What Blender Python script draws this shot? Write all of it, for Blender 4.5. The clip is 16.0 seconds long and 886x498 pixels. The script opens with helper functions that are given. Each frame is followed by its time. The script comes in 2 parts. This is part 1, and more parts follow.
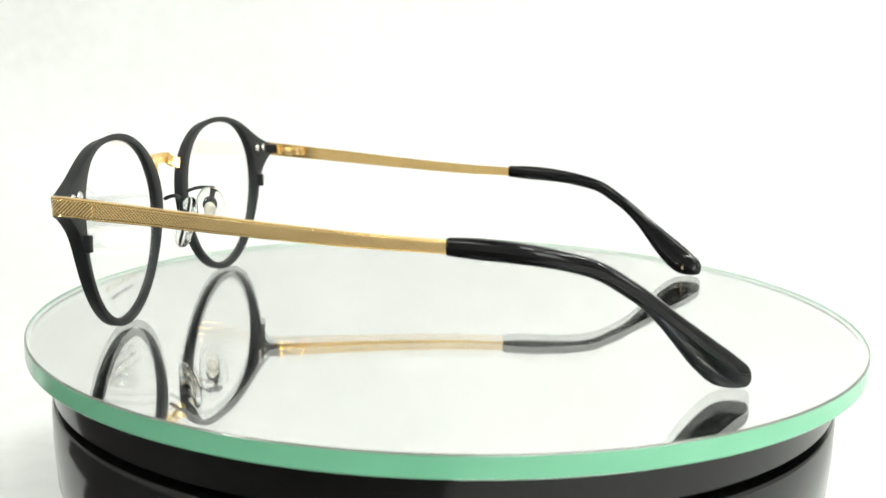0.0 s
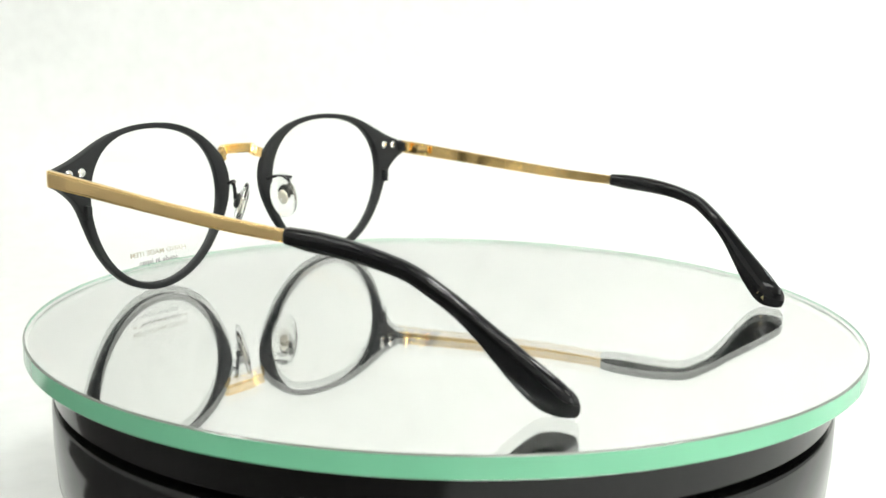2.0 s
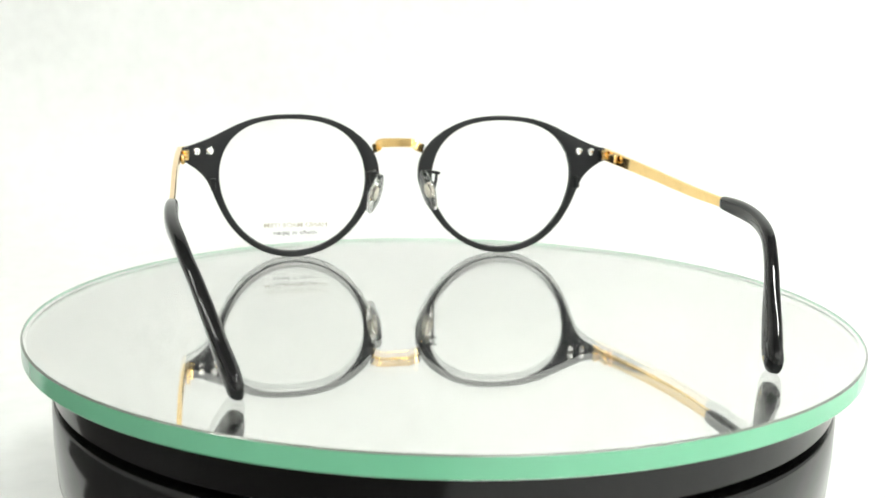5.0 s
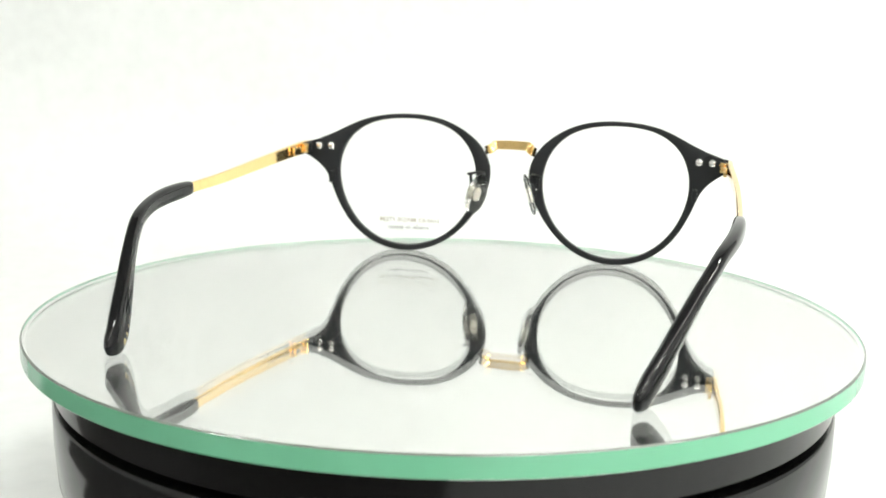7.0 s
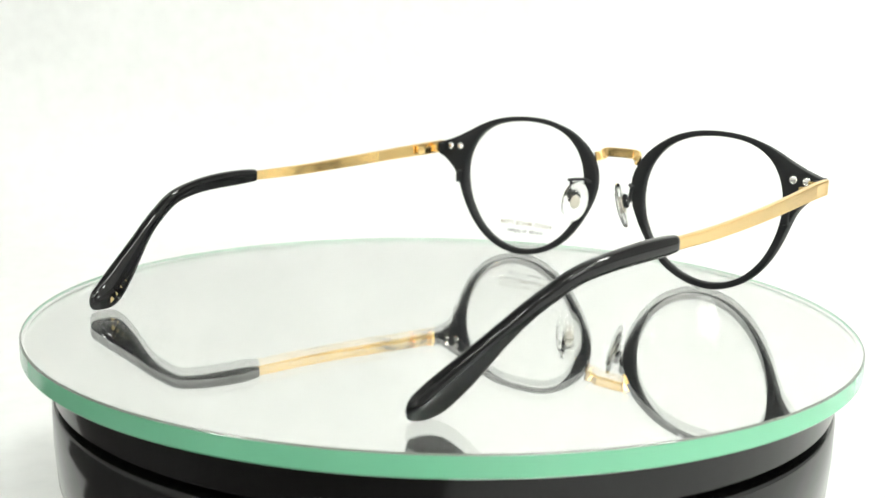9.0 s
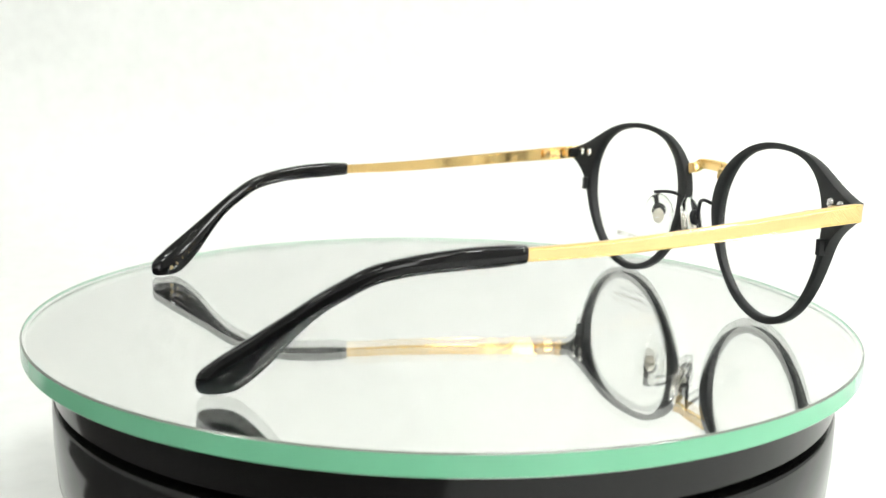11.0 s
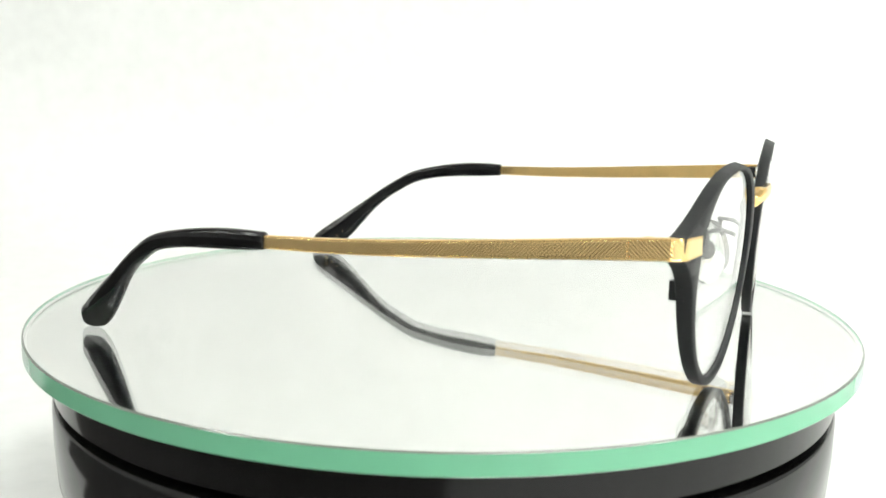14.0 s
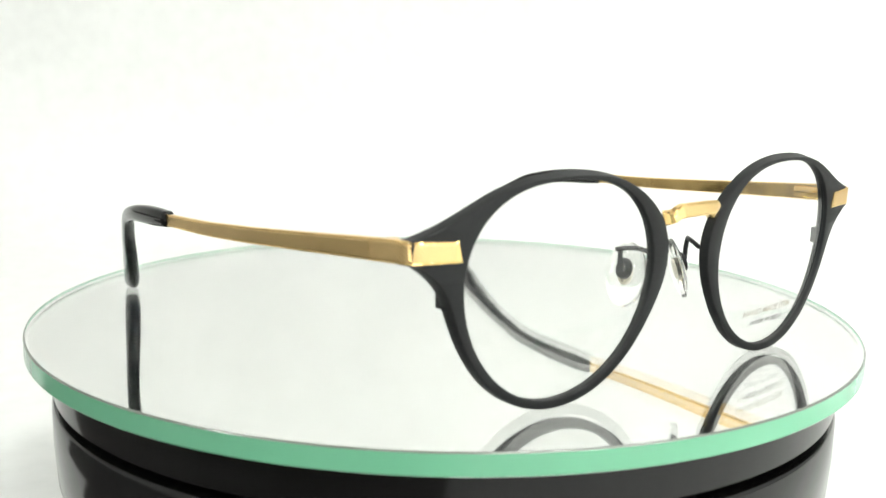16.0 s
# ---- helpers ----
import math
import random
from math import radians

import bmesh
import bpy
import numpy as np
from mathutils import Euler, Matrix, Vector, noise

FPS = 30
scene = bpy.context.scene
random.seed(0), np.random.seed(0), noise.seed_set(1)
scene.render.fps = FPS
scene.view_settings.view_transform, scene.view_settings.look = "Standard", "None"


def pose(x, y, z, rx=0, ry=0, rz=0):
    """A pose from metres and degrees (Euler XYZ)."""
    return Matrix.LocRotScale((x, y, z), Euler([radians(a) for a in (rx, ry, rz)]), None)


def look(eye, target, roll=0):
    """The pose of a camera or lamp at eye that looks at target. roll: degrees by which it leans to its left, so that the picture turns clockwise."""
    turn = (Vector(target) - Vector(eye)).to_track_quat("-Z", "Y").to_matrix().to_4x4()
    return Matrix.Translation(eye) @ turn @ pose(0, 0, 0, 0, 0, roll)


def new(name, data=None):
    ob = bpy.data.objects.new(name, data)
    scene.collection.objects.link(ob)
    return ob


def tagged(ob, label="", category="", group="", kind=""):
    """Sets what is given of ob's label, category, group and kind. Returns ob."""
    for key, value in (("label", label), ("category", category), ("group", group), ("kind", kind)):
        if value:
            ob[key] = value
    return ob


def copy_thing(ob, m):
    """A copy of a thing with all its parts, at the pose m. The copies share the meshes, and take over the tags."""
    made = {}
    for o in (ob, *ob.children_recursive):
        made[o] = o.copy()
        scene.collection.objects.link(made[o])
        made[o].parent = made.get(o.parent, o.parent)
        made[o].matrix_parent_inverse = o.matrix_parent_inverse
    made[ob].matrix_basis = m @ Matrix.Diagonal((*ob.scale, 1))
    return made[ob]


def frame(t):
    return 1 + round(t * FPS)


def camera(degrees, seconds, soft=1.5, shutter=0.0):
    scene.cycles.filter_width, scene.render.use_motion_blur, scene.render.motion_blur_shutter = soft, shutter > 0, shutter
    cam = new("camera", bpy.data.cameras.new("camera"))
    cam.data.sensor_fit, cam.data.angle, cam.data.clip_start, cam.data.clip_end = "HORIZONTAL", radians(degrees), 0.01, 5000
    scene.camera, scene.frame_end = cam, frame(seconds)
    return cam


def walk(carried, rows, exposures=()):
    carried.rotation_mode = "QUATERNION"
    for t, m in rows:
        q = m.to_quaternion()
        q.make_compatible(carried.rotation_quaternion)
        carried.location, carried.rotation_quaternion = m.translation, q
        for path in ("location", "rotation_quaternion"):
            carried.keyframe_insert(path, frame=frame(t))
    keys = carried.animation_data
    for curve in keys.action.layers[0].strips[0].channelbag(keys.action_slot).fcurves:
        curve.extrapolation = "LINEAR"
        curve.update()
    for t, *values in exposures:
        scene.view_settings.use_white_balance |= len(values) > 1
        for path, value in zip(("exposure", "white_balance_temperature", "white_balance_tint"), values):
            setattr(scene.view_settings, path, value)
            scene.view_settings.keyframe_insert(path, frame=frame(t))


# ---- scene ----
# A pair of eyeglasses turns on a mirror-backed glass disc, before a white backdrop. 1 mm = 0.001.
MM = 0.001
cam = camera(45.22, 16.0, soft=1.45)
EYE = Vector((0.0, -0.26330, 0.06428))
AIM = EYE + Vector((-0.003350, 0.982837, -0.184451))
walk(cam, [(0.0, look(EYE, AIM, 1.21)), (16.0, look(EYE, AIM, 1.21))], exposures=[(0.0, -0.13), (16.0, -0.13)])
cam.data.dof.use_dof = True
cam.data.dof.focus_distance = 0.245
cam.data.dof.aperture_fstop = 27.0


def turn(t):
    """Degrees by which the turntable has turned at t seconds."""
    return 82.07 - 13.863 * t


# ---- world and lamps ----
world = bpy.data.worlds.new("room_air")
scene.world = world
world.use_nodes = True
world.node_tree.nodes["Background"].inputs[0].default_value = (0.9, 0.95, 1.0, 1)
world.node_tree.nodes["Background"].inputs[1].default_value = 0.05


def area_lamp(name, eye, target, sx, sy, watts, colour):
    data = bpy.data.lights.new(name, "AREA")
    data.shape, data.size, data.size_y, data.energy, data.color = "RECTANGLE", sx, sy, watts, colour
    ob = new(name, data)
    ob.matrix_world = look(eye, target)
    return ob


# Unseen strip below the ceiling, no fixture; tuned to brighten the upper backdrop.
area_lamp("overhead_strip_lamp", (0.55, -0.45, 1.36), (0.50, -0.35, 0.0), 0.9, 0.16, 5.4, (0.99, 1.0, 0.965))
# Added fill from the right; the east wall has no window.
area_lamp("side_fill_lamp", (0.93, -0.70, 0.42), (0.0, -0.1, 0.05), 0.26, 0.22, 2.9, (0.99, 1.0, 0.97))
# Unseen bright source behind the camera, no window built; also lights front faces.
area_lamp("rear_area_lamp", (0.28, -2.50, 0.28), (0.0, -0.1, 0.05), 0.42, 0.80, 6.6, (0.985, 1.0, 0.97))


# ---- materials ----
def material(name):
    m = bpy.data.materials.new(name)
    m.use_nodes = True
    return m, m.node_tree.nodes, m.node_tree.links, m.node_tree.nodes["Principled BSDF"]


def surface(name, colour, rough, metal=0.0, scale=200.0, vary=0.08, bump=0.0, fine=4.0, coat=0.0, rough_vary=0.05):
    """A surface whose colour and gloss vary at two scales, with a fine relief."""
    m, nodes, links, bsdf = material(name)
    bsdf.inputs["Metallic"].default_value = metal
    bsdf.inputs["Coat Weight"].default_value = coat
    bsdf.inputs["Coat Roughness"].default_value = 0.04
    tex = nodes.new("ShaderNodeTexCoord")
    big, small = nodes.new("ShaderNodeTexNoise"), nodes.new("ShaderNodeTexNoise")
    for n, k in ((big, scale), (small, scale * fine)):
        links.new(tex.outputs["Object"], n.inputs["Vector"])
        n.inputs["Scale"].default_value, n.inputs["Detail"].default_value = k, 4.0
    mix = nodes.new("ShaderNodeMath")
    mix.operation = "ADD"
    links.new(big.outputs["Fac"], mix.inputs[0])
    links.new(small.outputs["Fac"], mix.inputs[1])
    ramp = nodes.new("ShaderNodeMapRange")
    ramp.inputs["From Min"].default_value, ramp.inputs["From Max"].default_value = 0.6, 1.4
    ramp.inputs["To Min"].default_value, ramp.inputs["To Max"].default_value = 1 - vary, 1 + vary
    links.new(mix.outputs[0], ramp.inputs["Value"])
    tint = nodes.new("ShaderNodeVectorMath")
    tint.operation = "SCALE"
    tint.inputs[0].default_value = colour
    links.new(ramp.outputs[0], tint.inputs["Scale"])
    links.new(tint.outputs[0], bsdf.inputs["Base Color"])
    gloss = nodes.new("ShaderNodeMapRange")
    gloss.inputs["From Min"].default_value, gloss.inputs["From Max"].default_value = 0.3, 0.7
    gloss.inputs["To Min"].default_value, gloss.inputs["To Max"].default_value = max(rough - rough_vary, 0.0), rough + rough_vary
    links.new(big.outputs["Fac"], gloss.inputs["Value"])
    links.new(gloss.outputs[0], bsdf.inputs["Roughness"])
    if bump:
        b = nodes.new("ShaderNodeBump")
        b.inputs["Strength"].default_value, b.inputs["Distance"].default_value = bump, 0.0002
        links.new(small.outputs["Fac"], b.inputs["Height"])
        links.new(b.outputs[0], bsdf.inputs["Normal"])
    return m


def clear(name, colour, rough, ior=1.5):
    m, nodes, links, bsdf = material(name)
    bsdf.inputs["Base Color"].default_value = (*colour, 1)
    bsdf.inputs["Roughness"].default_value = rough
    bsdf.inputs["IOR"].default_value = ior
    bsdf.inputs["Transmission Weight"].default_value = 1.0
    return m


def ground_glass_edge(name, low, high, clearness):
    """The green edge of a glass disc: partly scattering, partly clear."""
    m, nodes, links, bsdf = material(name)
    bsdf.inputs["Roughness"].default_value = 0.16
    bsdf.inputs["Transmission Weight"].default_value = clearness
    noise_map = nodes.new("ShaderNodeTexNoise")
    noise_map.inputs["Scale"].default_value = 60.0
    tex = nodes.new("ShaderNodeTexCoord")
    links.new(tex.outputs["Object"], noise_map.inputs["Vector"])
    mix = nodes.new("ShaderNodeMix")
    mix.data_type = "RGBA"
    mix.inputs[6].default_value = (*low, 1)
    mix.inputs[7].default_value = (*high, 1)
    links.new(noise_map.outputs["Fac"], mix.inputs[0])
    links.new(mix.outputs[2], bsdf.inputs["Base Color"])
    return m


def lamp_glow(name, strength):
    m, nodes, links, bsdf = material(name)
    bsdf.inputs["Base Color"].default_value = (0.9, 0.9, 0.9, 1)
    bsdf.inputs["Emission Color"].default_value = (0.985, 1.0, 0.955, 1)
    bsdf.inputs["Emission Strength"].default_value = strength
    return m


MATTE_BLACK = surface("matte_black_coating", (0.0145, 0.0155, 0.016), 0.52, 0.0, 260.0, 0.10, 0.10, 6.0)
MATTE_BLACK.node_tree.nodes["Principled BSDF"].inputs["IOR"].default_value = 1.34
GOLD = surface("polished_gold", (1.0, 0.69, 0.29), 0.11, 1.0, 180.0, 0.05, 0.0, 5.0)
GOLD_CUT = surface("engraved_gold", (1.0, 0.71, 0.33), 0.20, 1.0, 150.0, 0.04, 0.0, 5.0)
ACETATE = surface("gloss_black_acetate", (0.0022, 0.0022, 0.0026), 0.03, 0.0, 120.0, 0.15, 0.0, 5.0, rough_vary=0.015)
ACETATE.node_tree.nodes["Principled BSDF"].inputs["IOR"].default_value = 1.41
PANEL_GLOW = lamp_glow("panel_diffuser", 29.0)
GLOW = lamp_glow("lamp_diffuser", 90.0)
STEEL = surface("bright_steel", (0.82, 0.81, 0.79), 0.14, 1.0, 300.0, 0.05, 0.0)
PEARL = surface("pale_metal_core", (0.80, 0.76, 0.66), 0.30, 0.6, 300.0, 0.05, 0.0)
PLASTIC = surface("gloss_black_plastic", (0.004, 0.004, 0.004), 0.11, 0.0, 40.0, 0.2, 0.0, 8.0, rough_vary=0.03)
PLASTIC.node_tree.nodes["Principled BSDF"].inputs["IOR"].default_value = 1.42
BACKDROP = surface("white_backdrop_cloth", (0.76, 0.77, 0.755), 0.85, 0.0, 9.0, 0.06, 0.3, 12.0)
WALL = surface("white_wall_paint", (0.78, 0.78, 0.76), 0.7, 0.0, 5.0, 0.03, 0.1, 30.0)
OFF_WHITE = surface("off_white_wall_paint", (0.76, 0.76, 0.75), 0.7, 0.0, 5.0, 0.04, 0.1, 30.0)
FLOORING = surface("grey_flooring", (0.42, 0.42, 0.41), 0.7, 0.0, 5.0, 0.04, 0.1, 30.0)
TABLE = surface("dark_grey_table_top", (0.055, 0.052, 0.048), 0.5, 0.0, 12.0, 0.15, 0.1, 10.0)
LENS = clear("clear_lens", (0.985, 0.99, 0.985), 0.0, 1.28)
SILICONE = clear("clear_silicone", (0.97, 0.975, 0.96), 0.06, 1.42)
PLATE = clear("clear_glass", (0.999, 1.0, 0.998), 0.0, 1.50)
EDGE = ground_glass_edge("green_glass_edge", (0.24, 0.72, 0.44), (0.30, 0.80, 0.51), 0.40)
CHAMFER = ground_glass_edge("grey_ground_chamfer", (0.36, 0.42, 0.36), (0.42, 0.48, 0.41), 0.6)
MIRROR = surface("silvered_mirror", (0.98, 0.99, 0.977), 0.0, 0.98, 20.0, 0.01, 0.0, 8.0, rough_vary=0.0)
INK_PALE = surface("pale_gold_ink", (0.36, 0.33, 0.26), 0.6, 0.0, 300.0, 0.05)
INK = surface("grey_ink", (0.12, 0.12, 0.117), 0.6, 0.0, 300.0, 0.05)
FOIL = surface("gold_foil_print", (0.40, 0.31, 0.15), 0.4, 0.6, 300.0, 0.15)


# ---- building tools ----
def part(name, bm, mat, parent=None, label="", smooth=40):
    bmesh.ops.recalc_face_normals(bm, faces=bm.faces)
    me = bpy.data.meshes.new(name)
    bm.to_mesh(me)
    bm.free()
    for p in me.polygons:
        p.use_smooth = True
    me.set_sharp_from_angle(angle=radians(smooth))
    for m in (mat if isinstance(mat, (list, tuple)) else [mat]):
        me.materials.append(m)
    ob = new(name, me)
    if parent is not None:
        ob.parent = parent
    if label:
        tagged(ob, label)
    return ob


def loft(rings, closed=False, cap=True):
    """A skin over rings of points (mm); closed joins the last ring to the first."""
    bm = bmesh.new()
    rows = [[bm.verts.new([c * MM for c in p]) for p in ring] for ring in rings]
    n = len(rows[0])
    for a, b in zip(rows, rows[1:] + rows[:1] if closed else rows[1:]):
        for i in range(n):
            bm.faces.new((a[i], a[(i + 1) % n], b[(i + 1) % n], b[i]))
    if cap and not closed:
        bm.faces.new(rows[0][::-1])
        bm.faces.new(rows[-1])
    return bm


def lathe(profile, steps=160, slots=None):
    """Turns (radius, z) pairs in mm round the z axis; slots gives each strip's material."""
    bm = bmesh.new()
    rows = []
    for r, z in profile:
        if r == 0:
            rows.append([bm.verts.new((0, 0, z * MM))])
        else:
            rows.append([bm.verts.new((r * MM * math.cos(2 * math.pi * i / steps), r * MM * math.sin(2 * math.pi * i / steps), z * MM)) for i in range(steps)])
    for k, (a, b) in enumerate(zip(rows, rows[1:])):
        for i in range(steps):
            j = (i + 1) % steps
            ring = [a[i % len(a)], a[j % len(a)], b[j % len(b)], b[i % len(b)]]
            ring = list(dict.fromkeys(ring))
            f = bm.faces.new(ring)
            if slots:
                f.material_index = slots[k]
    return bm


def box(size, centre, bevel=0.0, turned=None):
    bm = bmesh.new()
    m = Matrix.Translation([c * MM for c in centre]) @ (turned or Matrix()) @ Matrix.Diagonal((*[v * MM for v in size], 1))
    bmesh.ops.create_cube(bm, size=1.0, matrix=m)
    if bevel:
        bmesh.ops.bevel(bm, geom=bm.edges[:], offset=bevel * MM, segments=2, affect="EDGES", profile=0.6)
    return bm


def blend(x, table):
    """Smooth value at x in a short table of (x, value) pairs with rising x."""
    if x <= table[0][0]:
        return table[0][1]
    if x >= table[-1][0]:
        return table[-1][1]
    for k in range(len(table) - 1):
        (x0, y0), (x1, y1) = table[k], table[k + 1]
        if x0 <= x <= x1:
            d = (y1 - y0) / (x1 - x0)
            a = (y1 - table[k - 1][1]) / (x1 - table[k - 1][0]) if k else d
            b = (table[k + 2][1] - y0) / (table[k + 2][0] - x0) if k + 2 < len(table) else d
            u, h = (x - x0) / (x1 - x0), x1 - x0
            return (2 * u**3 - 3 * u**2 + 1) * y0 + (u**3 - 2 * u**2 + u) * h * a + (3 * u**2 - 2 * u**3) * y1 + (u**3 - u**2) * h * b


def tube(points, radius, sides=10, flat=1.0):
    """A round bar along points (mm)."""
    rings = []
    pts = [Vector(p) for p in points]
    up = Vector((0.13, 0.2, 1)).normalized()
    for i, p in enumerate(pts):
        d = (pts[min(i + 1, len(pts) - 1)] - pts[max(i - 1, 0)]).normalized()
        s = d.cross(up).normalized()
        u = s.cross(d)
        rings.append([p + s * radius * math.cos(2 * math.pi * k / sides) + u * radius * flat * math.sin(2 * math.pi * k / sides) for k in range(sides)])
    return loft(rings)


def curve_points(points, n):
    """n points on a smooth line through the given ones."""
    out = []
    cols = list(zip(*points))
    for i in range(n):
        s = i / (n - 1) * (len(points) - 1)
        out.append(Vector([blend(s, list(enumerate(c))) for c in cols]))
    return out


def hatched(line, leans, pitch=0.74, deep=0.065, step=0.105):
    """A sheet of fine diagonal cuts along a line of (point, outward, up, half height, run) in mm; leans gives the
    weight of the two directions of cut at a run. Its borders sink into the ground that it lies on."""
    bm = bmesh.new()
    first, last = line[0][4], line[-1][4]
    count, k, rows = max(2, int((last - first) / step)), 0, []
    for i in range(count + 1):
        run = first + (last - first) * i / count
        while k < len(line) - 2 and line[k + 1][4] < run:
            k += 1
        f = (run - line[k][4]) / max(line[k + 1][4] - line[k][4], 1e-6)
        p, out, up = (line[k][j].lerp(line[k + 1][j], f) for j in (0, 1, 2))
        half = line[k][3] + (line[k + 1][3] - line[k][3]) * f
        one, two = leans(run)
        row = []
        across = max(6, int(2 * line[0][3] / step))
        for j in range(across + 1):
            v = half * (2 * j / across - 1)
            cut = max(one * (1 - 2 * abs((run + v) / pitch % 1 - 0.5)), two * (1 - 2 * abs((run - v) / pitch % 1 - 0.5)))
            rise = 0.09 - deep * cut if 0 < j < across and 0 < i < count else -0.05
            row.append(bm.verts.new((p + out * rise + up * v) * MM))
        rows.append(row)
    for a, b in zip(rows, rows[1:]):
        for j in range(len(a) - 1):
            bm.faces.new((a[j], a[j + 1], b[j + 1], b[j]))
    return bm


# ---- the set: backdrop, table, room ----
FLOOR = -0.058


def sweep():
    """White cloth that lies under the turntable and rises behind it."""
    bm = bmesh.new()
    profile = [(-0.16, FLOOR), (0.0, FLOOR), (0.36, FLOOR)]
    profile += [(0.36 + 0.10 * math.sin(a), FLOOR + 0.10 - 0.10 * math.cos(a)) for a in [radians(9 * k) for k in range(1, 11)]]
    profile += [(0.46, 0.3), (0.46, 0.6), (0.46, 1.15)]
    xs = [-0.55 + 1.2 * k / 40 for k in range(41)]
    back = []
    for j, (y, z) in enumerate(profile):
        row = []
        for x in xs:
            front = min(max(-0.02 - (0.6 if x < 0 else 2.5) * (x + 0.1), -0.45), 0.16) - (0.03 + 0.04 * noise.noise(Vector((x * 30, 1.7, 0.3))) if x < 0 else 0.0)
            lift = 0.010 * noise.noise(Vector((x * 4, y * 3, z * 4))) if z > FLOOR + 0.02 else 0.0
            row.append(bm.verts.new((x, (front + (0.36 - front) * j / 2 if j < 2 else y) + lift, z)))
        back.append(row)
    for a, b in zip(back, back[1:]):
        for i in range(len(xs) - 1):
            bm.faces.new((a[i], a[i + 1], b[i + 1], b[i]))
    ob = part("backdrop", bm, BACKDROP, None, "", 80)
    mod = ob.modifiers.new("thickness", "SOLIDIFY")
    mod.thickness, mod.offset = 0.0015, -1.0
    return tagged(ob, "plain white cloth backdrop sweeping up behind turntable", "backdrop", kind="structure")


def slab(name, size, centre, mat, label, category):
    return tagged(part(name, box(size, centre), mat), label, category, kind="structure")


sweep()
table = slab("table_top", (1600, 1150, 30), (0, 75, -58 - 15 - 3), TABLE, "dark grey wooden table top under the white backdrop", "table top")
for x in (-740, 740):
    for y in (-440, 590):
        part("leg", box((55, 55, 758), (x, y, -470.5), 3.0), TABLE, table)
# Unseen room shell; off-white walls are set to brighten reflections in the gold.
slab("wall_north", (4400, 60, 2300), (-1100, 1030, 300), WALL, "plain white painted wall behind the backdrop", "wall")
slab("bounce_wall_south", (4400, 60, 2300), (-1100, -2630, 300), OFF_WHITE, "unseen off-white wall added to bounce light onto the set", "wall")
slab("bounce_wall_west", (60, 3600, 2300), (-3230, -800, 300), OFF_WHITE, "unseen off-white side wall added to bounce light", "wall")
slab("wall_east", (60, 3600, 2300), (1030, -800, 300), WALL, "plain white painted wall", "wall")
slab("floor", (4400, 3800, 50), (-1100, -800, -875), FLOORING, "plain grey room floor", "floor")
slab("ceiling", (4400, 3800, 50), (-1100, -800, 1475), WALL, "plain white ceiling", "ceiling")


def panel_light():
    """A square light panel in a thin white frame, set against the ceiling."""
    fixture = new("panel_light")
    tagged(fixture, "small square white panel light lit on the ceiling", "panel light", "panel lights on the ceiling")
    for k in range(4):
        lay = Matrix.Rotation(radians(90 * k), 4, "Z")
        part("frame_bar", box((216, 14, 16), lay @ Vector((0, 108, -8)), 2.0, lay), WALL, fixture)
    part("diffuser", box((200, 200, 6), (0, 0, -9), 1.0), PANEL_GLOW, fixture, "glowing square diffuser")
    return fixture


square = panel_light()
square.matrix_world = pose(-1.1, -0.3, 1.449)
for x, y in ((-1.7, -0.3), (-2.3, -0.3), (-2.9, -0.3), (-1.1, -1.0), (-1.7, -1.0), (-2.3, -1.0), (-2.9, -1.0), (-0.5, -1.5), (0.5, -1.5), (-0.5, -2.2), (0.5, -2.2)):
    copy_thing(square, pose(x, y, 1.449))


def pendant():
    fixture = new("pendant_lamp")
    tagged(fixture, "round white pendant lamp hanging lit from the ceiling", "pendant lamp", "pendant lamps over the table")
    part("cord", tube([(0, 0, 24), (0, 0, 200), (0, 0, 632)], 2.5), WALL, fixture)
    part("shade", lathe([(0, 26), (20, 25), (42, 18), (54, 3), (56, -4), (54, -4), (52, 2), (40, 14), (0, 20)], 64), WALL, fixture, "white enamelled shade")
    part("diffuser", lathe([(0, -3), (40, -1), (50, 2), (46, 5), (0, 6)], 64), GLOW, fixture, "glowing round diffuser")
    return fixture


lamp = pendant()
lamp.matrix_world = pose(0.84, -0.44, 0.82)
for x, y, z in ((0.36, -0.52, 0.82), (0.66, -0.12, 0.82), (0.42, 0.06, 0.82), (0.10, -0.86, 0.82)):
    copy_thing(lamp, pose(x, y, z))

# ---- the turntable and its glass disc ----
def turntable():
    stand = new("turntable")
    tagged(stand, "round gloss black plastic display turntable on white cloth", "turntable")
    base = [(0, -57.8), (70, -57.8), (76, -57.2), (82, -54), (87.5, -49), (91.8, -42), (94.2, -34), (94.8, -25), (94.8, -16.6), (94.4, -15.9), (93.2, -15.6), (91.0, -15.5), (90.4, -15.2), (0, -15.2)]
    part("base", lathe(base), PLASTIC, stand)
    top = [(0, -15.0), (90.4, -15.0), (92.6, -14.7), (93.9, -14.3), (94.4, -13.6), (94.4, -6.6), (94.0, -5.5), (92.4, -4.95), (0, -4.95)]
    platter = part("platter", lathe(top), PLASTIC, stand, smooth=12)
    return stand, platter


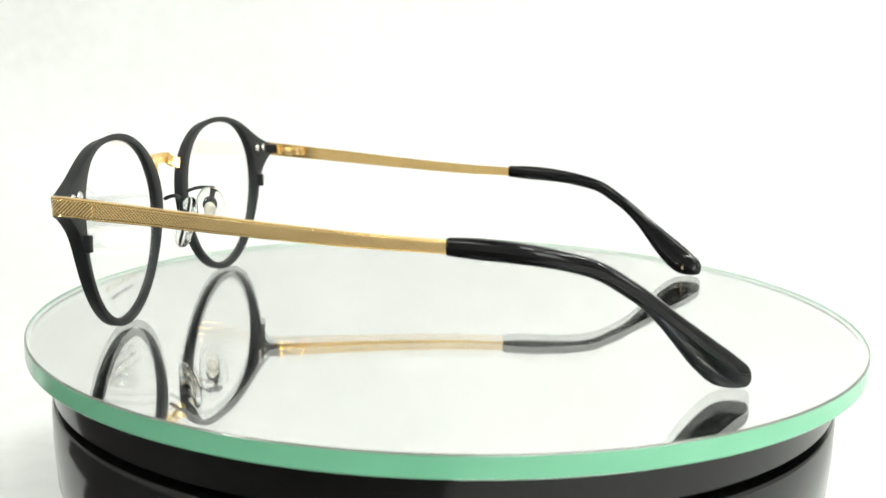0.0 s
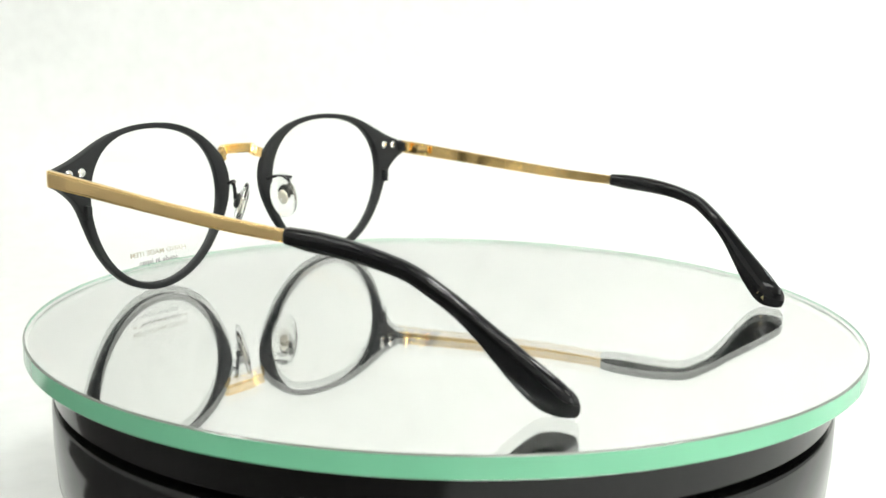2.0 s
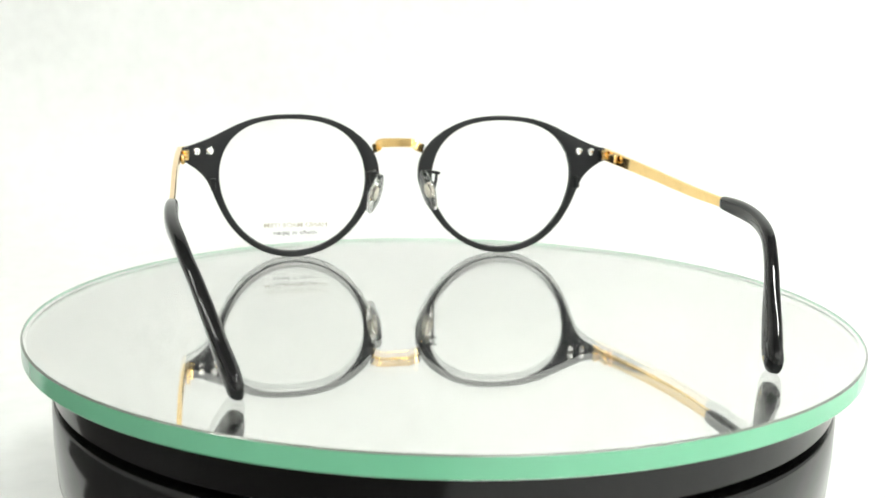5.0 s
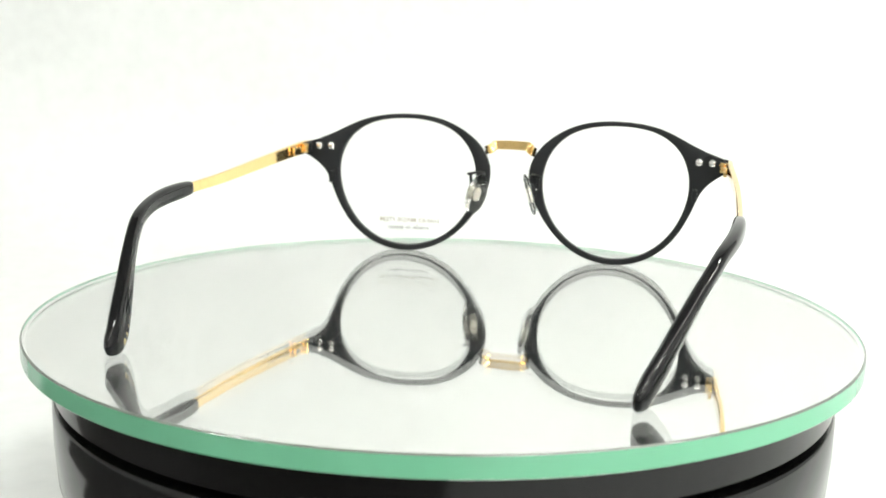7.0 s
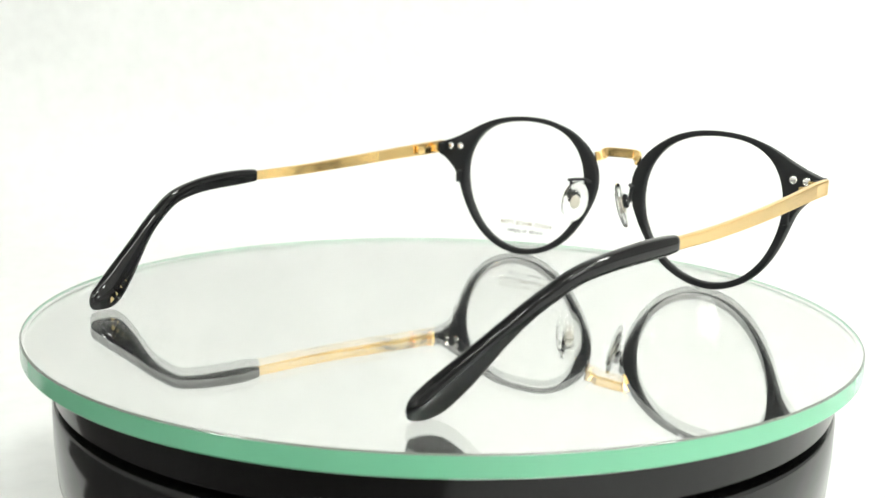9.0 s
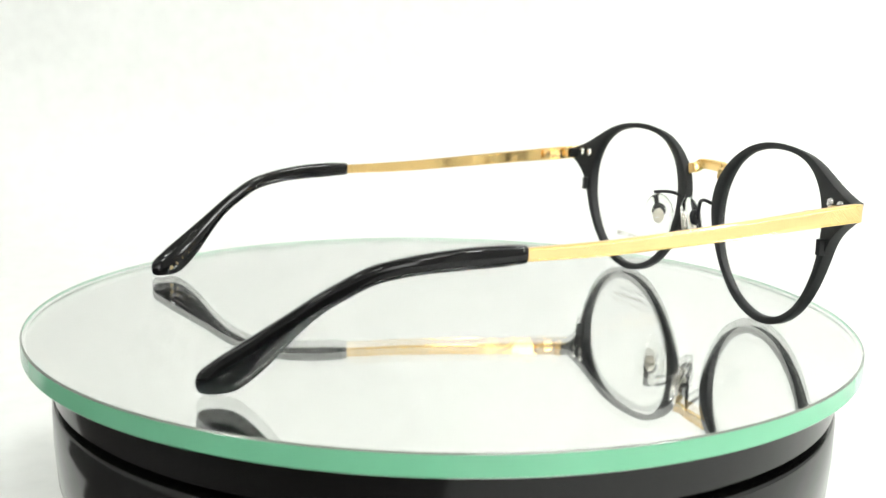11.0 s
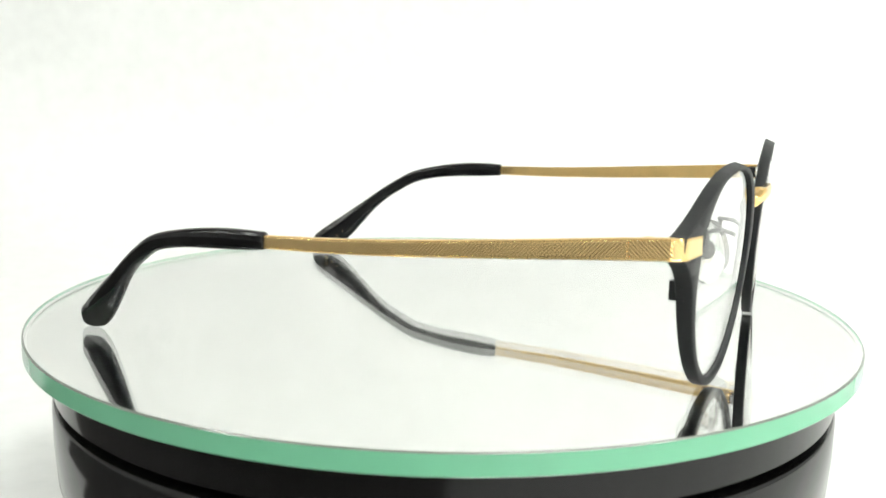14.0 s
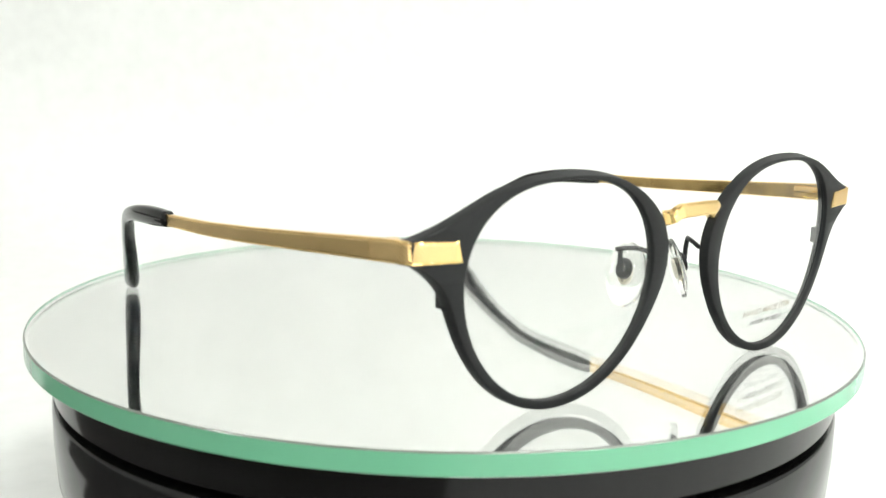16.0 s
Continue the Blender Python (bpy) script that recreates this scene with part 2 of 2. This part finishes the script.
def glass_disc():
    disc = new("glass_disc")
    tagged(disc, "round mirror-backed glass disc with bright green edge on turntable", "glass disc")
    pane = [(0, 0), (99.8, 0), (99.98, -0.06), (100.25, -0.32), (100.25, -4.1), (100.0, -4.4), (0, -4.4)]
    part("pane", lathe(pane, 240, [0, 2, 2, 1, 1, 0]), [PLATE, EDGE, CHAMFER], disc, smooth=5)
    part("mirror_backing", lathe([(0, -4.5), (99.2, -4.5), (99.2, -4.8), (0, -4.8)], 240), MIRROR, disc, "silvered mirror backing", smooth=25)
    return disc


stand, platter = turntable()
disc = glass_disc()

# ---- the eyeglasses, in mm about the turning axis; y points to their front ----
MID = 0.4
LENS_X, LENS_Z = 33.2, 24.0
RIM_DEEP = 2.4


def back_face(x, z):
    """Depth of the rims' rear face: the front leans forward and wraps at the sides."""
    return 71.9 + 0.057 * (z - 22.0) - x * x / 900.0


def lens_radius(a):
    """Radius of the lens opening at the angle a; 0 is towards the temple."""
    k = (21.69, 0.18, -1.33, 1.17, 0.22, -0.06, 0.68, -0.16, 0.07)
    crest = 0.3 * math.exp(-(((math.degrees(a) % 360 - 90) / 24.0) ** 2))
    return k[0] + crest - 0.55 * math.exp(-((math.degrees(a + math.pi) % 360 - 180) / 55.0) ** 2) - 0.3 * math.exp(-(((math.degrees(a) % 360 - 80) / 45.0) ** 2)) + sum(k[2 * n - 1] * math.cos(n * a) + k[2 * n] * math.sin(n * a) for n in (1, 2, 3, 4))


def rim_radius(a):
    """Outer radius of the rim, with its end piece towards the temple and a broad side at the nose."""
    a = (a + math.pi) % (2 * math.pi) - math.pi
    d = math.degrees(a)
    nose = abs(((d - 172) + 180) % 360 - 180)
    r = lens_radius(a) + 1.8 - 0.38 * math.exp(-(((d - 78) / 42.0) ** 2)) + 2.7 * math.exp(-((nose / 26.0) ** 2)) + 0.9 * math.exp(-(((d - 12) / 26.0) ** 2))
    if d > 17.2:
        r += 8.7 * math.exp(-(d - 17.2) / 10.0)
    elif d < 10.2:
        r += 7.8 * math.exp(-(10.2 - d) / 5.4)
    else:
        r = 33.1 / math.cos(a)
    return r


def spot(side, x, y, z):
    """A point of one half: x counts outwards from the middle, side is -1 or 1."""
    return Vector((MID + side * x, y, z))


def rim(glasses, side):
    angles = []
    d = -180.0
    while d < 180.0:
        angles.append(radians(d))
        d += 0.6 if -8 < d < 40 else 2.0
    rings = []
    for a in angles:
        inner, outer = lens_radius(a), rim_radius(a)
        ring = []
        e = 0.35
        d = math.degrees((a + math.pi) % (2 * math.pi) - math.pi)
        back = -0.75 * math.exp(-(((d - 5) / 48.0) ** 2))
        deep_all = RIM_DEEP - back
        lip = 0.1 * math.exp(-(((d - 84) / 52.0) ** 2))
        crest = -0.75 * math.exp(-(((d - 88) / 48.0) ** 2))
        for r, deep in ((inner + e, 0), (outer - e, 0), (outer - e * 0.3, e * 0.35), (outer, e), (outer + crest, deep_all - e), (outer + crest - e * 0.3, deep_all - e * 0.35), (outer + crest - e, deep_all),
                        (inner + e - lip, deep_all), (inner + e * 0.3 - lip, deep_all - e * 0.35), (inner - lip, deep_all - e), (inner, e), (inner + e * 0.3, e * 0.35)):
            x, z = LENS_X + r * math.cos(a), LENS_Z + r * math.sin(a)
            ring.append(spot(side, x, back_face(x, z) + back + deep, z))
        rings.append(ring)
    ob = part("rim", loft(rings, closed=True), MATTE_BLACK, glasses, "matte black metal rim", 35)
    # two rivets, the closing block and the hinge leaf behind the end piece
    for x in (58.0, 61.9):
        z = 32.9 - (x - 58) * 0.03
        y = back_face(x, z) - 0.72
        bm = lathe([(0, 0.42), (0.5, 0.42), (0.95, 0.32), (1.2, 0.0), (1.2, -0.3)], 20)
        bmesh.ops.transform(bm, matrix=Matrix.Translation(spot(side, x, y, z) * MM) @ Matrix.Rotation(radians(90), 4, "X"), verts=bm.verts)
        part("rivet", bm, STEEL, ob, "small bright steel rivet")
    part("closing_block", box((1.5, 2.9, 3.7), spot(side, 57.3, back_face(57.5, 23) - 0.65, 23.0), 0.3), MATTE_BLACK, ob)
    return ob


def lens(glasses, side):
    n = 72
    bm = bmesh.new()
    faces = []
    for deep in (0.75, 1.65):
        rows = []
        for f in (0.0, 0.35, 0.7, 0.9, 1.0):
            row = []
            for k in range(n if f else 1):
                a = 2 * math.pi * k / n
                r = (lens_radius(a) + 0.2) * f
                x, z = LENS_X + r * math.cos(a), LENS_Z + r * math.sin(a)
                bulge = 1.1 * (1 - f * f)
                row.append(bm.verts.new(spot(side, x, back_face(x, z) + deep + bulge, z) * MM))
            rows.append(row)
        faces.append(rows)
        for k in range(n):
            bm.faces.new((rows[0][0], rows[1][k], rows[1][(k + 1) % n]))
            for a, b in zip(rows[1:], rows[2:]):
                bm.faces.new((a[k], a[(k + 1) % n], b[(k + 1) % n], b[k]))
    for k in range(n):
        a, b = faces[0][-1], faces[1][-1]
        bm.faces.new((a[k], a[(k + 1) % n], b[(k + 1) % n], b[k]))
    ob = part("lens", bm, LENS, glasses, "clear round demonstration lens", 30)
    ob.visible_shadow = False
    return ob


def lettering(words, height, width, x, z, mat, parent):
    """Flat words printed on the front of a lens, read from the front."""
    data = bpy.data.curves.new("lettering", "FONT")
    data.body, data.align_x, data.align_y, data.size = words, "CENTER", "CENTER", 1.0
    data.offset = 0.012
    tmp = new("lettering", data)
    bpy.context.view_layer.update()
    me = bpy.data.meshes.new_from_object(tmp.evaluated_get(bpy.context.evaluated_depsgraph_get()))
    bpy.data.objects.remove(tmp)
    xs = [v.co.x for v in me.vertices]
    ys = [v.co.y for v in me.vertices]
    kx, ky = width / (max(xs) - min(xs)), height / (max(ys) - min(ys))
    mx, my = (max(xs) + min(xs)) / 2, (max(ys) + min(ys)) / 2
    for v in me.vertices:
        u, w = x - (v.co.x - mx) * kx, z + (v.co.y - my) * ky
        p, q = abs(u - MID) - LENS_X, w - LENS_Z
        f2 = (p * p + q * q) / (lens_radius(math.atan2(q, p)) + 0.2) ** 2
        v.co = Vector((u, back_face(abs(u - MID), w) + 1.75 + 1.1 * max(0.0, 1 - f2), w)) * MM
    me.materials.append(mat)
    ob = new("lettering", me)
    ob.parent = parent
    return tagged(ob, "small printed lettering on the lens")


def bridge(glasses):
    """A squared bar that springs from the rims' inner sides and stands forward of them."""
    course = [(-7.6, 73.4, 34.0), (-6.8, 74.4, 34.2), (-6.2, 75.2, 34.6), (-5.3, 75.9, 35.4), (-3.5, 76.1, 35.55), (0, 76.2, 35.6), (3.5, 76.1, 35.55), (5.3, 75.9, 35.4), (6.2, 75.2, 34.6), (6.8, 74.4, 34.2), (7.6, 73.4, 34.0)]
    n = 61
    pts = curve_points(course, n)
    rings, panel, run = [], [], 0.0
    for i, p in enumerate(pts):
        d = (pts[min(i + 1, n - 1)] - pts[max(i - 1, 0)]).normalized()
        out = (Vector((0, 1, 0)) - d * d.y).normalized()
        up = out.cross(d).normalized() * -1
        mid = p + Vector((MID, 0.0, -0.75))
        rings.append([mid + out * 0.75 * u + up * 1.4 * v for u, v in ((-1, -0.8), (-1, 0.8), (-0.7, 1), (0.7, 1), (1, 0.8), (1, -0.8), (0.7, -1), (-0.7, -1))])
        if 10 <= i <= n - 11:
            run += (p - pts[i - 1]).length
            panel.append((mid + out * 0.75, out, up, 1.05, run))
    ob = part("bridge", loft(rings), GOLD, glasses, "polished gold metal bridge", 22)
    part("engraving", hatched(panel, lambda run: (1, 1)), GOLD_CUT, ob, "fine crossed cuts on the bridge", 60)
    return ob


def nose_pad(glasses, side):
    arm = curve_points([(7.6, 71.2, 25.6), (7.8, 69.9, 26.2), (8.3, 68.5, 26.6), (9.6, 66.8, 26.6), (11.6, 65.2, 26.3)], 30)
    post = curve_points([(10.7, 65.8, 26.3), (10.6, 65.6, 24.6), (10.2, 65.8, 22.0)], 10)
    bm = tube([spot(side, *p) for p in arm], 0.48)
    other = bpy.data.meshes.new("post")
    extra = tube([spot(side, *p) for p in post], 0.5)
    extra.to_mesh(other)
    extra.free()
    bm.from_mesh(other)
    holder = part("pad_arm", bm, MATTE_BLACK, glasses, "bent black wire arm for the nose pad")
    face = Vector((-0.75 * side, -0.5, -0.26) if side < 0 else (-0.9, -0.3, -0.26)).normalized()
    turned = face.to_track_quat("Z", "Y").to_matrix().to_4x4()
    centre = spot(side, 8.6, 65.2, 20.1) if side < 0 else spot(side, 8.1, 65.2, 20.9)

    def disc_on(name, rx, ry, low, high, mat, label, edge, rise=0.0):
        bm = lathe([(0, low), (1 - edge, low), (1, low + 0.3 * (high - low)), (1, high - 0.3 * (high - low)), (1 - edge, high), (0, high)], 40)
        for v in bm.verts:
            v.co.x *= rx
            v.co.y = v.co.y * ry + rise * MM
        bmesh.ops.transform(bm, matrix=Matrix.Translation(centre * MM) @ turned, verts=bm.verts)
        return part(name, bm, mat, holder, label)

    disc_on("pad", 4.1, 6.5, -0.75, 0.75, SILICONE, "clear soft silicone pad", 0.18).visible_shadow = False
    disc_on("pad_core", 1.5, 2.2, -0.5, 0.35, PEARL, "pale metal core inside the pad", 0.15)
    disc_on("pad_box", 1.7, 2.1, -2.0, -0.8, MATTE_BLACK, "", 0.15, 1.0)
    disc_on("pad_screw", 0.6, 0.6, -2.3, -1.9, STEEL, "tiny steel screw", 0.2, 1.0)
    return holder


# the temple's course: outward place, height and breadth along y
TEMPLE_X = [(-75, 50.5), (-65, 52.3), (-57, 55.7), (-47, 60.4), (-38, 64.0), (-25, 67.0), (-9, 68.1), (30, 68.0), (55, 67.3), (66, 66.8)]
SPLAY = {-1: [(-65, 2.4), (-50, 1.3), (-38, 0.5), (-9, -1.2), (30, -0.7), (60, 0.0)], 1: [(-65, 2.5), (-38, 2.5), (-9, 1.9), (30, 1.2), (60, 0.0)]}
RISE = {-1: [(-60, 0.4), (-45, 0.4), (-9, 0.35), (40, 0.1), (60, 0.0)], 1: [(-60, 0.5), (-45, 0.2), (-9, -0.35), (40, -0.4), (60, -0.25)]}
TEMPLE_Z = [(-12, 27.3), (-9, 27.4), (11, 28.2), (50, 31.0), (61, 31.75), (70, 32.4)]
TEMPLE_H = [(-12, 2.5), (-9, 2.6), (11, 3.0), (50, 3.7), (61, 4.0), (70, 4.0)]


def temple(glasses, side):
    # a flat gold bar: from under the tip to the corner, round it, and along the front of the end piece
    stations = []
    n = 60
    for i in range(n + 1):
        y = -12 + 79.2 * i / n
        stations.append((blend(y, TEMPLE_X) + blend(y, SPLAY[side]), y, blend(y, TEMPLE_Z) + blend(y, RISE[side]), blend(y, TEMPLE_H), 1.3 + 0.2 * i / n))
    x1, y1, z1 = stations[-1][:3]
    cx = 63.9
    front = back_face(cx, 33) + RIM_DEEP - 0.50
    for k in range(1, 19):
        a = radians(5 * k)
        stations.append((cx + (x1 - cx) * math.cos(a), y1 + (front - y1) * math.sin(a), z1 - 0.008 * k, 4.0, 1.5))
    for k in range(1, 13):
        x = cx - k * 0.58
        stations.append((x, back_face(x, 33) + RIM_DEEP - 0.50, z1 - 0.15 - 0.03 * k, 4.0 - 0.03 * k, 1.5))
    pts = [Vector(s[:3]) for s in stations]
    rings, panel, run = [], [], 0.0
    last = len(pts) - 1
    for i, (p, s) in enumerate(zip(pts, stations)):
        d = (pts[min(i + 1, last)] - pts[max(i - 1, 0)])
        d.z = 0
        d.normalize()
        out = Vector((d.y, -d.x, 0))
        h, w = s[3] / 2, s[4] / 2
        ring = []
        for u, v in ((-1, -0.85), (-1, 0.85), (-0.6, 1), (0.6, 1), (0.92, 0.95), (1.0, 0.86), (0.86, 0.80), (0.86, -0.80), (1.0, -0.86), (0.92, -0.95), (0.6, -1), (-0.6, -1)):
            q = p + out * w * u + Vector((0, 0, h * v))
            if i == last:
                q.x += 0.45 * v
            ring.append(spot(side, *q))
        rings.append(ring)
        run += (p - pts[i - 1]).length if i else 0.0
        panel.append((spot(side, *(p + out * w * 0.86)), Vector((side * out.x, out.y, 0)), Vector((0, 0, 1)), h * 0.80, run))
    cut = max(i for i in range(n) if stations[i][1] < 61.3)
    joint = [q + Vector((0, 0.05, 0)) for q in rings[cut]]
    bar = part("temple", loft(rings[:cut + 1]), GOLD, glasses, "slim gold temple with fine engraved pattern", 30)
    end = part("end_piece", loft([joint] + rings[cut + 1:]), GOLD, glasses, "gold end piece wrapping round the rim", 40)
    # the cuts lean one way on the end piece, the other way behind it, and cross from there to the tip
    part("engraving", hatched(panel[1:cut + 1], lambda run: (0.9 * min(max((67.0 - run) / 5.0, 0.0), 1.0), 1.0)), GOLD_CUT, bar, "fine crossed diagonal cuts in the gold", 60)
    part("engraving", hatched(panel[cut:-1], lambda run: (1.0, 0.0)), GOLD_CUT, end, "fine diagonal cuts in the gold", 60)

    # hinge: black leaf behind the end piece, gold knuckles on the inside of the bar
    y0 = back_face(62.5, 33) - 0.6
    part("hinge_leaf", box((2.0, 3.2, 2.8), spot(side, 65.0, y0 - 1.2, 32.1), 0.3), MATTE_BLACK, bar)
    for k, z in enumerate((31.1, 32.1, 33.1)):
        bm = lathe([(0, -0.45), (0.95, -0.45), (1.1, -0.3), (1.1, 0.3), (0.95, 0.45), (0, 0.45)], 20)
        bmesh.ops.translate(bm, vec=spot(side, 65.1, y0 - 3.9, z) * MM, verts=bm.verts)
        part("hinge_knuckle", bm, GOLD, bar, "polished gold hinge knuckle")
    part("hinge_plate", box((1.0, 7.5, 2.6), spot(side, 65.7, y0 - 8.2, 31.5), 0.25), GOLD, bar)

    # black tip: straight sleeve, bend and paddle
    course = [(-9.6, 27.5), (-15, 27.25), (-22, 26.8), (-30, 25.75), (-37.5, 23.8), (-43.3, 20.4), (-47.3, 17.5), (-51, 14.2), (-54.6, 10.7), (-58.1, 7.3), (-61.8, 4.1), (-64.8, 2.0)]
    half = list(enumerate((1.75, 2.05, 2.05, 1.85, 1.75, 1.72, 1.78, 2.1, 2.75, 3.4, 3.75, 3.5)))
    thick = [(0, 1.45), (1, 1.6), (3, 1.5), (5, 1.45), (8, 1.6), (10, 1.8), (11, 1.7)]
    rings = []
    n = 70
    spine = []
    for i in range(n + 1):
        s = 11 * i / n
        y = blend(s, [(k, c[0]) for k, c in enumerate(course)])
        z = blend(s, [(k, c[1]) for k, c in enumerate(course)])
        spine.append((Vector((blend(y, TEMPLE_X) + blend(y, SPLAY[side]) - 0.1, y, z + blend(y, RISE[side]))), blend(s, half), blend(s, thick)))
    d = (spine[-1][0] - spine[-2][0]).normalized()
    end = spine[-1]
    for a in range(1, 10):
        t = radians(a * 10 - (2 if a == 9 else 0))
        spine.append((end[0] + d * 3.7 * math.sin(t), end[1] * math.cos(t), end[2] * math.cos(t)))
    first = spine[0]
    spine = [(first[0] + Vector((0, 0.35, 0)), first[1] * 0.86, first[2] * 0.8)] + spine
    for i, (p, h, w) in enumerate(spine):
        d = (spine[min(i + 1, len(spine) - 1)][0] - spine[max(i - 1, 0)][0]).normalized()
        out = Vector((1, 0, 0)) - d * d.x
        out.normalize()
        up = d.cross(out).normalized()
        ring = []
        k2 = 0.72 + 0.28 * min(max((i - 50) / 20.0, 0.0), 1.0)
        for k in range(40):
            a = 2 * math.pi * k / 40
            c, q = math.cos(a), math.sin(a)
            q3 = p + out * w * math.copysign(abs(c) ** k2, c) + up * h * math.copysign(abs(q) ** k2, q)
            q3.z = 0.5 * (q3.z + 0.1 + math.sqrt((q3.z - 0.1) ** 2 + 0.35))
            ring.append(spot(side, *q3))
        rings.append(ring)
    tip = part("temple_tip", loft(rings), ACETATE, bar, "gloss black acetate temple tip", 60)
    # worn gold print on the inner side of the paddle, as plain bars
    for k in range(4):
        s = 9.1 + 0.42 * k
        y = blend(s, [(j, c[0]) for j, c in enumerate(course)])
        z = blend(s, [(j, c[1]) for j, c in enumerate(course)])
        w = blend(s, thick)
        d = Vector((0, -0.72, -0.69))
        lay = Matrix(((1, 0, 0, 0), (0, d.y, -d.z, 0), (0, d.z, d.y, 0), (0, 0, 0, 1)))
        part("print_bar", box((0.3, 1.2, 0.9), spot(side, blend(y, TEMPLE_X) + blend(y, SPLAY[side]) - 0.1 - w - 0.06, y - 0.2, z - 0.9), 0.0, lay), FOIL, bar)
    return bar


def eyeglasses():
    glasses = new("eyeglasses")
    tagged(glasses, "round black eyeglasses with gold temples and black tips on glass disc", "eyeglasses")
    for side in (-1, 1):
        rim(glasses, side)
        pane = lens(glasses, side)
        if side == -1:
            lettering("HAND MADE ITEM", 1.35, 19.5, -32.0, 9.5, INK_PALE, pane)
            lettering("made in japan", 1.7, 13.4, -32.2, 7.0, INK, pane)
        nose_pad(glasses, side)
        temple(glasses, side)
    bridge(glasses)
    return glasses


glasses = eyeglasses()


def motions():
    times = [0.5 * k for k in range(33)]
    walk(glasses, [(t, pose(0, 0, 0.0001, 0, 0, turn(t))) for t in times])
    walk(disc, [(t, pose(0, 0, 0, 0, 0, turn(t)) @ pose(-0.0003, -0.00058, 0)) for t in times])
    walk(platter, [(t, pose(0, 0, 0, 0, 0, turn(t))) for t in times])


motions()
